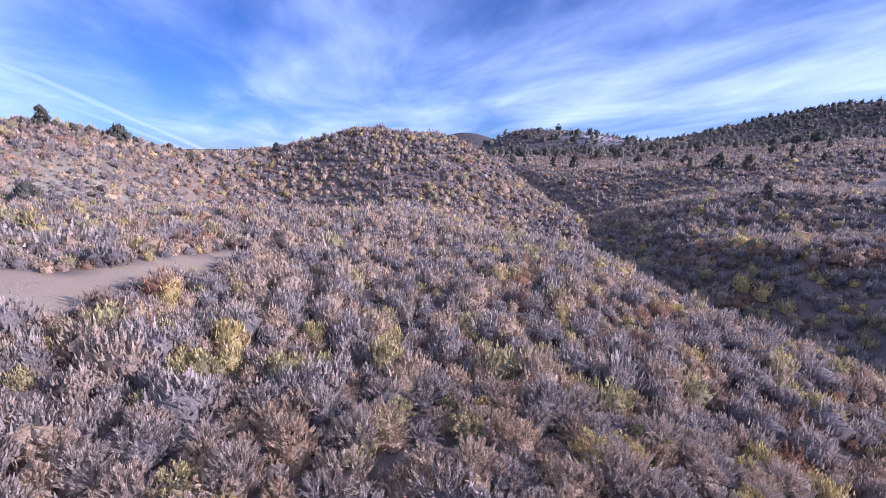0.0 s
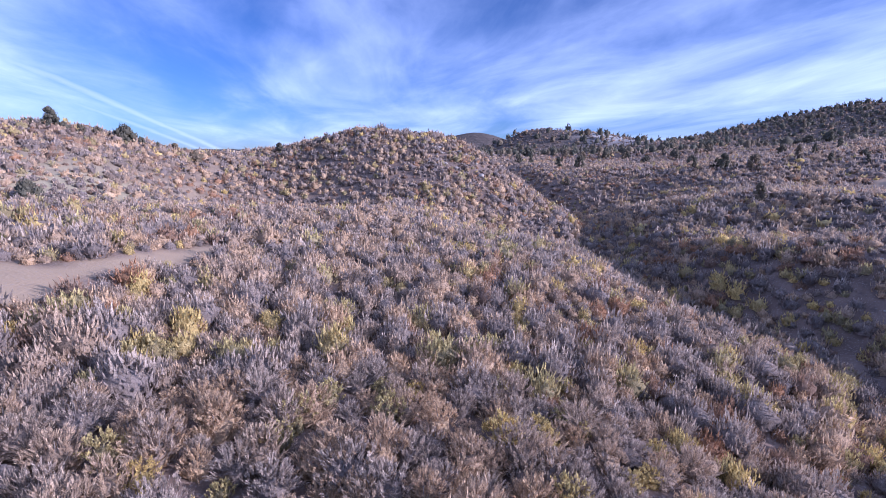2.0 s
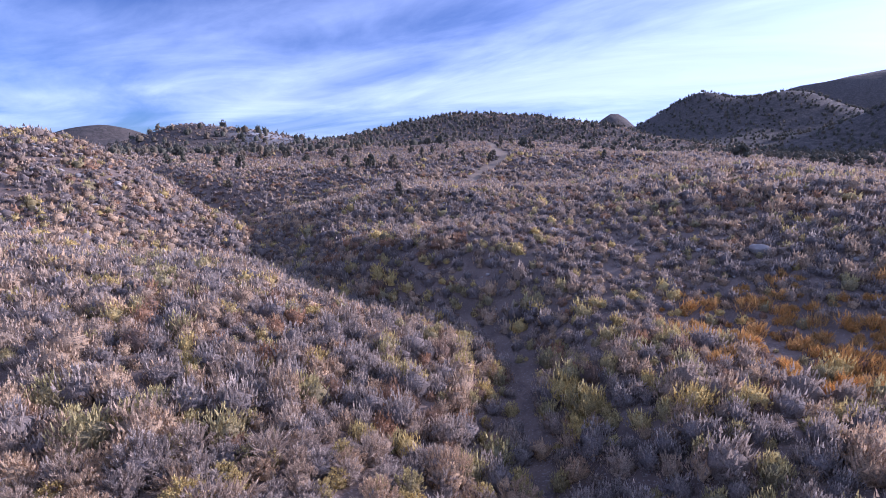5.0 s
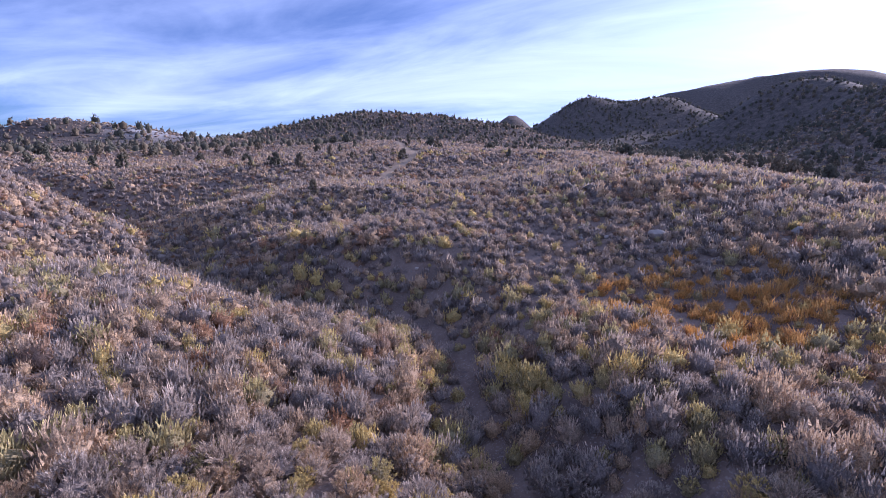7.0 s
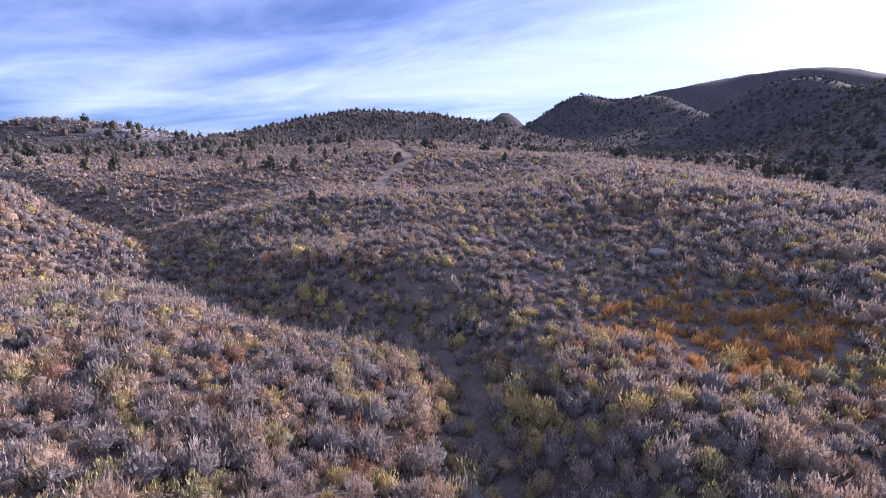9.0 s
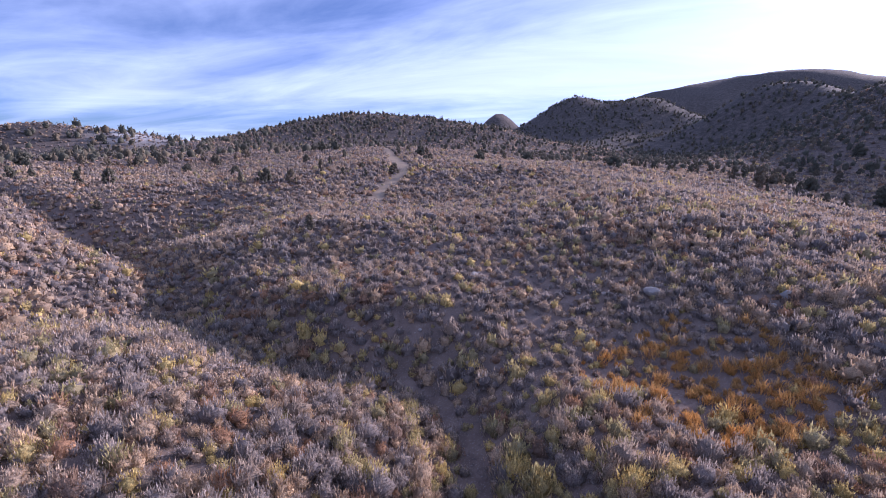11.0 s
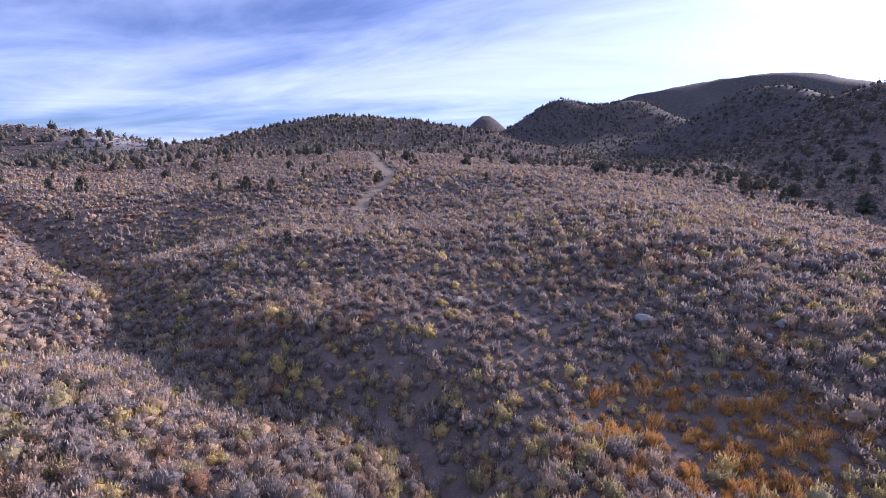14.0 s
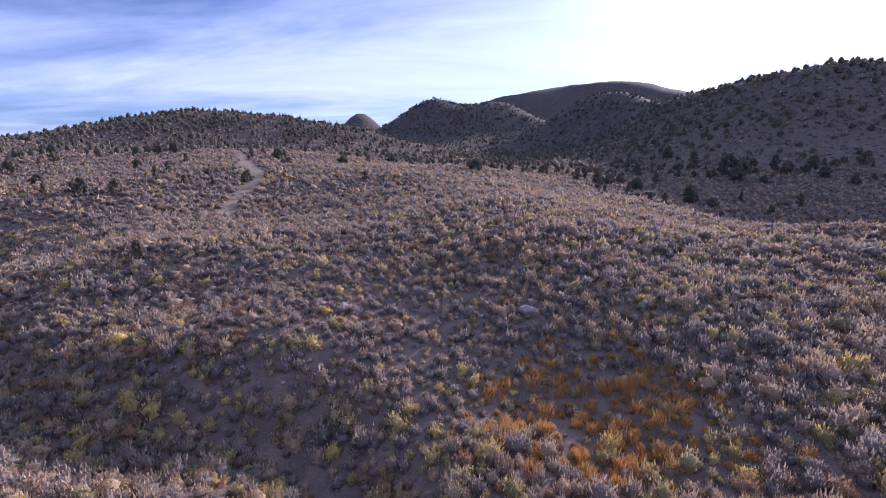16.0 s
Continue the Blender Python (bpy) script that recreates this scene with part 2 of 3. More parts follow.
def along(x, y, line):
    """Distance to a line of points."""
    best = np.full(np.shape(x), 1e9)
    for (ax, ay), (bx, by) in zip(line, line[1:]):
        t = np.clip(((x - ax) * (bx - ax) + (y - ay) * (by - ay)) / ((bx - ax) ** 2 + (by - ay) ** 2), 0, 1)
        best = np.minimum(best, np.hypot(x - ax - t * (bx - ax), y - ay - t * (by - ay)))
    return best


def waves(x, y, size, seed):
    """Smooth uneven ground without a grain: a few crossed sines, about -1 to 1."""
    rnd = np.random.RandomState(seed)
    total = 0
    for i in range(7):
        a, k, p = rnd.uniform(0, math.pi), 2 * math.pi / size * rnd.uniform(0.6, 1.7), rnd.uniform(0, 6.28)
        total = total + np.sin(k * (x * math.cos(a) + y * math.sin(a)) + p + 0.8 * np.sin(k * 0.7 * (y * math.cos(a) - x * math.sin(a)) + 2 * p))
    return total / 4.5


def height(x, y):
    x, y = np.asarray(x, float), np.asarray(y, float)
    r = np.hypot(x, y)
    damp = 100 * (1 + r / 400)
    z = BASE + (EAST * x + NORTH * y) / damp - GULLY_DEPTH * np.exp(-(along(x, y, GULLY) / 3.0) ** 2)
    for form in (NEAR_FORMS, BANK_FORMS, VALLEY_FORMS, HILL_FORMS, MOUNTAIN_FORMS, SPUR_FORMS):
        for cx, cy, rx, ry, h in form:
            z = z + h * np.exp(-((x - cx) / rx) ** 2 - ((y - cy) / ry) ** 2)
    z = z + 0.10 * waves(x, y, 5, 1) + 0.25 * waves(x, y, 17, 2) * np.clip(r / 40, 0, 1)
    z = z + waves(x, y, 60, 3) * np.clip((r - 90) / 150, 0, 1.2) + 3.0 * waves(x, y, 190, 4) * np.clip((r - 300) / 500, 0, 1.5)
    return z


def mesh_of(name, verts, faces, mat, **attributes):
    """A mesh from arrays; faces all have as many corners as the array is wide."""
    me = bpy.data.meshes.new(name)
    verts, faces = np.asarray(verts, np.float32), np.asarray(faces, np.int32)
    me.vertices.add(len(verts))
    me.vertices.foreach_set("co", verts.ravel())
    me.loops.add(faces.size)
    me.loops.foreach_set("vertex_index", faces.ravel())
    me.polygons.add(len(faces))
    me.polygons.foreach_set("loop_start", np.arange(0, faces.size, faces.shape[1], dtype=np.int32))
    me.update(calc_edges=True)
    for key, values in attributes.items():
        me.attributes.new(key, "FLOAT", "POINT").data.foreach_set("value", np.asarray(values, np.float32))
    me.materials.append(mat)
    return me


def smoothstep(v, lo, hi):
    t = np.clip((v - lo) / (hi - lo), 0, 1)
    return t * t * (3 - 2 * t)


def track_amount(x, y):
    west = 1 - smoothstep(along(x, y, TRACK_WEST) + 0.3 * waves(x, y, 3, 11), 0.65, 1.15)
    pad = 1 - smoothstep(np.hypot((x + 12.4) / 3.2, (y - 11.2) / 2.3) + 0.12 * waves(x, y, 4, 12), 0.8, 1.1)
    middle = 1 - smoothstep(along(x, y, TRACK_MIDDLE) + 0.3 * waves(x, y, 3, 14), 0.6, 1.2)
    upper = 0.45 - 0.45 * smoothstep(along(x, y, TRACK_UPPER) + 0.5 * waves(x, y, 5, 15), 0.4, 1.3)
    east = 0.9 - 0.9 * smoothstep(along(x, y, TRACK_EAST) + 0.6 * waves(x, y, 6, 13), 0.8, 1.8)
    return np.maximum.reduce([west, pad, middle, upper, east])


def straw_amount(x, y):
    return np.clip(np.exp(-((x + 24) / 12) ** 2 - ((y - 32) / 12) ** 2) * 1.2 + np.exp(-((x + 46) / 14) ** 2 - ((y - 95) / 16) ** 2), 0, 1)


def build_ground():
    rings, spokes = 230, 420
    rad = np.concatenate([[0.0], np.geomspace(0.6, 4200, rings)])
    ang = np.linspace(0, 2 * math.pi, spokes, endpoint=False)
    x = (rad[1:, None] * np.sin(ang)[None, :]).ravel() + 1.5
    y = (rad[1:, None] * np.cos(ang)[None, :]).ravel() + 0.5
    x, y = np.append(x, 1.5), np.append(y, 0.5)
    z = height(x, y)
    i, j = np.meshgrid(np.arange(rings - 1), np.arange(spokes), indexing="ij")
    a, b = i * spokes + j, i * spokes + (j + 1) % spokes
    quads = np.stack([a, b, b + spokes, a + spokes], -1).reshape(-1, 4)[:, ::-1]
    hub = np.full(spokes // 2, len(x) - 1)
    j = np.arange(0, spokes, 2)
    quads = np.concatenate([quads, np.stack([hub, j, j + 1, (j + 2) % spokes], -1)[:, ::-1]])
    far = smoothstep(np.hypot(x, y), 150, 320)
    pale = np.exp(-((x - 78) / 14) ** 2 - ((y - 252) / 14) ** 2) * 1.3
    me = mesh_of("ground", np.stack([x, y, z], 1), quads, SOIL, track=track_amount(x, y), straw=straw_amount(x, y), far=far, pale=np.clip(pale, 0, 1))
    me.polygons.foreach_set("use_smooth", np.ones(len(me.polygons), bool))
    tagged(new("ground", me), "dry hillside soil with dusty track and gully", "ground", kind="structure")


build_ground()

# ---- plants ----
RNG = np.random.RandomState(7)


def tufts(x, y, z, radius, tall, count, width, tone, rng, length=0.25, lobes=8):
    """Many bushes in one mesh, each a lumpy dome of upright single-triangle sprigs: vertices, triangles, tone and tip."""
    n = len(x)
    la, lo = rng.uniform(0, 2 * math.pi, (n, lobes)), np.sqrt(rng.uniform(0.02, 1, (n, lobes))) * 0.66
    lh = rng.uniform(0.75, 1.1, (n, lobes)) * (1 - 0.45 * lo ** 2)
    pick = rng.randint(0, lobes, (n, count))
    row = np.arange(n)[:, None]
    az, out = rng.uniform(0, 2 * math.pi, (n, count)), np.sqrt(rng.uniform(0, 1, (n, count)))
    ux = lo[row, pick] * np.cos(la[row, pick]) + 0.42 * out * np.cos(az)
    uy = lo[row, pick] * np.sin(la[row, pick]) + 0.42 * out * np.sin(az)
    uz = lh[row, pick] * (1 - 0.55 * out ** 2) * rng.uniform(0.72, 1.08, (n, count))
    tip = np.stack([ux * radius[:, None], uy * radius[:, None], np.maximum(uz, 0.12) * tall[:, None]], -1)
    way = np.stack([0.75 * ux + rng.uniform(-0.35, 0.35, (n, count)), 0.75 * uy + rng.uniform(-0.35, 0.35, (n, count)), np.full((n, count), 0.95)], -1)
    way /= np.linalg.norm(way, axis=-1, keepdims=True)
    foot = tip - way * (length * tall[:, None] * rng.uniform(0.6, 1.25, (n, count)))[..., None]
    side = rng.uniform(0, 2 * math.pi, (n, count))
    w = width[:, None] * rng.uniform(0.6, 1.3, (n, count))
    edge = np.stack([np.cos(side) * w, np.sin(side) * w, rng.uniform(-0.4, 0.4, (n, count)) * w], -1)
    root = np.stack([x, y, z], -1)[:, None, :]
    verts = np.stack([root + foot - edge, root + foot + edge, root + tip], 2).reshape(-1, 3)
    tris = np.arange(len(verts)).reshape(-1, 3)
    return verts, tris, np.repeat(tone, count * 3), np.tile(np.array([0.3, 0.3, 1.0]), n * count)


def mounds(x, y, z, radius, tall, count, tone, rng, leaf=0.20, sides=7, rows=2, low=0.0, slim=0.20):
    """Many round bushes in one mesh: each a lumpy closed dome, clothed in short upright tips that lie on it like thatch."""
    n = len(x)
    swell = rng.uniform(0, 6.28, (n, 2))

    def lump(az, rise):
        s0, s1 = (swell[:, i].reshape((n,) + (1,) * (az.ndim - 1)) for i in (0, 1))
        return 1 + 0.20 * np.sin(2 * az + s0) * (1 - rise ** 2) + 0.14 * np.sin(5 * az + s1 + 4 * rise)

    # the dome: rings from the foot upward, then the top
    root = np.stack([x, y, z], -1)[:, None, :]
    size = np.stack([radius, radius, tall], -1)[:, None, :]
    rings = []
    for k in range(rows):
        up = k / rows
        az = np.arange(sides)[None, :] * (2 * math.pi / sides) + 0.5 * k + rng.uniform(-0.3, 0.3, (n, sides))
        out = (0.80 if k == 0 else math.sqrt(1 - (0.75 * up) ** 2.0)) * 0.72 * lump(az, np.full_like(az, up)) * rng.uniform(0.72, 1.2, (n, sides))
        rings.append(np.stack([out * np.cos(az), out * np.sin(az), np.full((n, sides), low if k == 0 else 0.68 * up + 0.08) * rng.uniform(0.88, 1.12, (n, sides))], -1))
    rings.append(np.stack([rng.uniform(-0.15, 0.15, (n, 1)), rng.uniform(-0.15, 0.15, (n, 1)), rng.uniform(0.64, 0.80, (n, 1))], -1))
    body = np.concatenate(rings, 1)
    each = body.shape[1]
    j = np.arange(sides)
    nxt = (j + 1) % sides
    faces = []
    for k in range(rows - 1):
        lo_, hi_ = k * sides, (k + 1) * sides
        faces += [np.stack([lo_ + j, lo_ + nxt, hi_ + nxt], 1), np.stack([lo_ + j, hi_ + nxt, hi_ + j], 1)]
    faces.append(np.stack([(rows - 1) * sides + j, (rows - 1) * sides + nxt, np.full(sides, each - 1)], 1))
    faces = np.concatenate(faces)
    body_tris = (faces[None] + (np.arange(n) * each)[:, None, None]).reshape(-1, 3)
    # lit top and shaded foot of the dome, put into its colour
    body_shade = (0.05 + 0.55 * np.clip(body[..., 2], 0, 1)).ravel()
    body_verts = (root + body * size).reshape(-1, 3)
    # the leafy tips
    d = rng.normal(size=(n, count, 3))
    d[..., 2] = np.abs(d[..., 2]) * 1.1 + 0.05
    d /= np.linalg.norm(d, axis=-1, keepdims=True)
    az = np.arctan2(d[..., 1], d[..., 0])
    reach = lump(az, d[..., 2]) * rng.uniform(0.66, 0.98, (n, count))
    p = d * size * reach[..., None]
    long = (0.5 * (radius + tall))[:, None, None] * leaf * rng.uniform(0.7, 1.5, (n, count, 1))
    way = d * 0.40 + rng.normal(size=(n, count, 3)) * 0.20 + np.array([0, 0, 0.85])
    edge = np.cross(way, d + rng.normal(size=(n, count, 3)) * 0.4)
    edge *= long * slim / np.maximum(np.linalg.norm(edge, axis=-1, keepdims=True), 1e-6)
    foot = root + p - way * long * 0.6
    verts = np.stack([foot - edge, foot + edge, root + p + way * long * 0.7], 2).reshape(-1, 3)
    # higher tips are coloured paler, standing in for lit bush tops
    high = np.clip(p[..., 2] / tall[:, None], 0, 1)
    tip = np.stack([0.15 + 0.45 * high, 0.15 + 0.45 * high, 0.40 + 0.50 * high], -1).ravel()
    return (np.concatenate([body_verts, verts]), np.concatenate([body_tris, np.arange(len(verts)).reshape(-1, 3) + len(body_verts)]),
            np.concatenate([np.repeat(tone, each), np.repeat(tone, count * 3)]), np.concatenate([body_shade, tip]))


def scatter(r0, r1, density, rng, lo=-54, hi=117, behind=False):
    """Uneven rows of places in a ring, within the headings that the flight looks over."""
    step = 1 / math.sqrt(density)
    g = np.arange(-r1, r1 + step, step)
    x, y = [a.ravel() + rng.uniform(-0.48, 0.48, a.size) * step for a in np.meshgrid(g, g)]
    r, a = np.hypot(x, y), np.degrees(np.arctan2(x, y))
    keep = (r >= r0) & (r < r1) & (((a > lo) & (a < hi)) != behind)
    return 1.5 + x[keep], 0.5 + y[keep]


def orange_patch(x, y):
    return np.exp(-(((x - 22.8) / 4.2) ** 2 + ((y - 3.6) / 5.4) ** 2) ** 2)


def stony(x, y):
    return np.exp(-((x - 27) / 9) ** 2 - ((y - 17) / 15) ** 2)


BROWN_PATCHES = [(-23, 48, 7, 2.6), (-12, 42, 7, 2.0), (-11.3, 19.2, 1.4, 1.0), (-13.1, 26.5, 2.4, 1.4), (-14.8, 21.2, 1.6, 1.0), (19.9, 25.0, 1.0, 1.0),
                 (19.5, 28.9, 1.1, 1.1), (19.8, 21.4, 0.9, 0.9), (36.6, 13.4, 2.0, 1.6), (25.7, 16.4, 1.0, 1.0), (31, 2, 1.2, 1.2)]


def sort_plants(x, y, rng):
    """Thins the plants where the soil lies bare, and says what grows: 0 sage, 1 rabbitbrush, 2 brown brush, 3 orange grass."""
    u = rng.uniform(0, 1, len(x))
    bare = np.maximum(track_amount(x, y) * 1.5, 0.14 * stony(x, y))
    bare = np.maximum(bare, 0.42 * straw_amount(x, y))
    bare = np.maximum(bare, 0.9 * (along(x, y, GULLY[:8]) < 0.40))
    keep = u > bare
    x, y = x[keep], y[keep]
    u = rng.uniform(0, 1, len(x))
    r = np.hypot(x, y)
    yellow = 0.17 + 0.13 * waves(x, y, 13, 21)
    yellow = np.clip(yellow + 0.22 * np.exp(-((x - 15.5) / 4.5) ** 2 - ((y - 6) / 6) ** 2) + 0.12 * np.exp(-((along(x, y, GULLY[:9]) - 2) / 3) ** 2), 0.015, 0.55) * np.exp(-r / 110)
    rust = np.clip(0.06 + 0.12 * waves(x, y, 22, 22) + 0.10 * smoothstep(r, 25, 60), 0.01, 0.4)
    for cx, cy, rx, ry in BROWN_PATCHES:
        rust = np.maximum(rust, 0.8 * np.exp(-((x - cx) / rx) ** 2 - ((y - cy) / ry) ** 2))
    orange = 0.82 * orange_patch(x, y)
    kind = np.where(u < orange, 3, np.where(u < orange + yellow, 1, np.where(u < orange + yellow + rust, 2, 0)))
    return x, y, kind


STUFF = {0: ("sagebrush_scrub", SAGE, "grey-green sagebrush covering the hillside", "shrubs"),
         1: ("rabbitbrush_scrub", YELLOW, "yellow-tipped rabbitbrush scattered among the sage", "shrubs"),
         2: ("brown_scrub", RUST, "reddish brown leafless brush among the sage", "shrubs"),
         3: ("dry_grass", STRAW, "orange tufts of dry autumn bunchgrass", "grass")}
NEAR_FROM, NEAR_RING = 4.6, 9.5
# reach from, to, plants a square metre, leafy tips, their length, sides and rings of the dome
BANDS = [(NEAR_RING, 14, 3.9, 330, 0.135, 7, 2), (14, 20, 3.9, 190, 0.14, 6, 2), (20, 38, 3.7, 76, 0.17, 5, 2), (38, 80, 2.4, 23, 0.21, 5, 2), (80, 170, 0.95, 7, 0.36, 4, 2), (170, 330, 0.2, 3, 0.42, 4, 2)]


def build_scrub():
    heaps = {k: [] for k in STUFF}
    for r0, r1, density, count, leaf, sides, rows, behind in [(*band, False) for band in BANDS] + [(0.5, NEAR_FROM, 2.4, 30, 0.22, 6, 2, False), (NEAR_FROM, 28, 1.6, 18, 0.30, 5, 2, True)]:
        x, y, kind = sort_plants(*(scatter(r0, r1, density, RNG, -66, 124) if r1 <= 14 else scatter(r0, r1, density, RNG, -6 if r0 >= 80 else -54, behind=behind)), RNG)
        z = height(x, y)
        size = np.clip(RNG.lognormal(-0.08, 0.36, len(x)), 0.40, 1.8) * (1 - 0.34 * stony(x, y) - 0.20 * straw_amount(x, y)) * (1 + 0.14 * waves(x, y, 4, 31)) * 0.86
        tone = RNG.uniform(0, 1, len(x))
        grow = 1.0 if r1 < 21 else 1.10 if r1 < 40 else 1.18 if r1 < 100 else 1.45 if r1 < 200 else 2.1
        for k in STUFF:
            m = kind == k
            s = size[m]
            wide, tall = {0: (0.46, 0.62), 1: (0.42, 0.58), 2: (0.44, 0.50), 3: (0.50, 0.64)}[k]
            if k == 3 and r1 < 60:
                heaps[k].append(tufts(x[m], y[m], z[m], 1.1 * wide * s, tall * s, max(count, 130), np.full(m.sum(), 0.018), tone[m], RNG, 0.55))
            else:
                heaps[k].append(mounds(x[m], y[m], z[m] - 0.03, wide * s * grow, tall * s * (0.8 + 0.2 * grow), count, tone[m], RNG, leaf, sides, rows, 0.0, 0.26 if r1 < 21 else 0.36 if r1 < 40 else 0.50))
    for k, (name, mat, label, category) in STUFF.items():
        offset, vs, ts, tn, tp = 0, [], [], [], []
        for v, t, a, b in heaps[k]:
            vs.append(v), ts.append(t + offset), tn.append(a), tp.append(b)
            offset += len(v)
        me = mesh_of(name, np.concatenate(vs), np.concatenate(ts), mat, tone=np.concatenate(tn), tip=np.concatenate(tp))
        tagged(new(name, me), label, category, kind="stuff")


build_scrub()


# ---- near bushes, one by one ----


def part(name, me, parent, label=""):
    ob = new(name, me)
    ob.parent = parent
    return tagged(ob, label)


def ribbons(foot, tip, width, rng, sag=0.12):
    """Curved tapering sprigs from foot to tip: three triangles each."""
    n = len(foot)
    way = tip - foot
    long = np.linalg.norm(way, axis=1, keepdims=True)
    side = np.cross(way, rng.normal(size=(n, 3)))
    side *= (width * rng.uniform(0.7, 1.3, (n, 1))) / np.maximum(np.linalg.norm(side, axis=1, keepdims=True), 1e-6)
    bend = rng.normal(size=(n, 3)) * sag * long
    middle = foot + way * 0.55 + bend
    verts = np.stack([foot - side * 0.6, foot + side * 0.6, middle - side, middle + side, tip], 1).reshape(-1, 3)
    a = np.arange(n)[:, None] * 5
    tris = np.concatenate([a + [0, 1, 3], a + [0, 3, 2], a + [2, 3, 4]])
    return verts, tris, np.tile(np.array([0.0, 0.0, 0.5, 0.5, 1.0]), n)


def tube(points, radii, sides=5):
    """Vertices and triangles of a tapering bent stem."""
    verts, tris = [], []
    for k, (p, r) in enumerate(zip(points, radii)):
        for s in range(sides):
            a = 2 * math.pi * s / sides
            verts.append((p[0] + r * math.cos(a), p[1] + r * math.sin(a), p[2]))
            if k:
                i, j = (k - 1) * sides + s, (k - 1) * sides + (s + 1) % sides
                tris += [(i, j, j + sides), (i, j + sides, i + sides)]
    return verts, tris


def merge_tubes(list_of):
    verts, tris = [], []
    for v, t in list_of:
        tris += [tuple(i + len(verts) for i in f) for f in t]
        verts += v
    return np.array(verts), np.array(tris)


def bush_meshes(name, seed, radius, tall, plumes, sprigs, width, length, leaf, droop=0.0):
    """A dense lumpy core with many feathery plumes standing out of it, each a bundle of fine sprigs, on four bent stems."""
    rng = np.random.RandomState(seed)
    o, a = np.sqrt((np.arange(plumes) + rng.uniform(0, 1, plumes)) / plumes) * 0.88, np.arange(plumes) * 2.39996 + rng.uniform(-0.4, 0.4, plumes)
    head = np.stack([radius * o * np.cos(a), radius * o * np.sin(a), tall * (1 - 0.62 * o ** 2) * rng.uniform(0.80, 1.04, plumes)], 1)
    axis = np.stack([0.75 * o * np.cos(a), 0.75 * o * np.sin(a), 0.95 - droop * o * rng.uniform(0.5, 1.6, plumes)], 1) + rng.normal(size=(plumes, 3)) * 0.12
    axis /= np.linalg.norm(axis, axis=1, keepdims=True)
    plume_long = length * rng.uniform(1.3, 2.1, (plumes, 1))
    stems = []
    for k in range(4):
        x, y, z = head[rng.randint(plumes)] * 0.8
        stems.append(mesh_of(name + "_stem", *merge_tubes([tube([(x * 0.08, y * 0.08, -0.08), (x * 0.55, y * 0.55, z * 0.45), (x, y, z)], [0.018, 0.011, 0.005], 4)]), TWIG))
    pick = np.repeat(np.arange(plumes), sprigs)
    at = rng.uniform(0, 1, (len(pick), 1)) ** 0.7
    foot = head[pick] - axis[pick] * plume_long[pick] * (1 - at) + rng.normal(size=(len(pick), 3)) * 0.014
    way = axis[pick] + rng.normal(size=(len(pick), 3)) * (0.30 if droop == 0 else 0.16)
    way /= np.linalg.norm(way, axis=1, keepdims=True)
    long = length * rng.uniform(0.45, 1.0, (len(pick), 1)) * (1.15 - 0.4 * at)
    tip = foot + way * long
    foot[:, 2], tip[:, 2] = np.maximum(foot[:, 2], 0.0), np.maximum(tip[:, 2], 0.03)
    outward = head[pick] * np.array([1, 1, 0.5]) / radius + rng.normal(size=foot.shape) * 0.35
    side = np.cross(way, outward)
    side *= width * rng.uniform(0.7, 1.3, (len(pick), 1)) / np.maximum(np.linalg.norm(side, axis=1, keepdims=True), 1e-6)
    verts = np.stack([foot - side, foot + side, tip], 1).reshape(-1, 3)
    # sprig colour grows paler toward the plume's end and the bush top
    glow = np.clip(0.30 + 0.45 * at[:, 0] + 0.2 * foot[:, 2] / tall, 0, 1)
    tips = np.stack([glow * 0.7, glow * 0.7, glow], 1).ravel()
    v, t, _, core_tip_shade = mounds(np.zeros(1), np.zeros(1), np.zeros(1), np.array([radius * 0.74]), np.array([tall * 0.72]), 60, np.zeros(1), rng, 0.2, 9, 4)
    # the core's colour is darkened to paint the shade inside the bush
    leaves = mesh_of(name + "_foliage", np.concatenate([v, verts]), np.concatenate([t, np.arange(len(verts)).reshape(-1, 3) + len(v)]), leaf, tip=np.concatenate([core_tip_shade * 0.45, tips]))
    return [("foliage", leaves)] + [("stem", st) for st in stems]


def grass_mesh(seed, radius, tall, count):
    rng = np.random.RandomState(seed)
    a, o = rng.uniform(0, 6.283, count), np.sqrt(rng.uniform(0, 1, count))
    foot = np.stack([0.3 * radius * o * np.cos(a), 0.3 * radius * o * np.sin(a), np.full(count, -0.02)], 1)
    tip = np.stack([radius * o * np.cos(a), radius * o * np.sin(a), tall * (1 - 0.4 * o * o) * rng.uniform(0.6, 1.1, count)], 1)
    v, t, tips = ribbons(foot, tip, 0.007, rng, 0.06)
    return mesh_of("bunchgrass_blades", v, t, STRAW_OWN, tip=tips)


def prototype(name, parts, label, category, group):
    top = new(name)
    top.empty_display_size = 0.2
    for part_name, me in parts:
        part(part_name, me, top)
    return tagged(top, label, category, group)


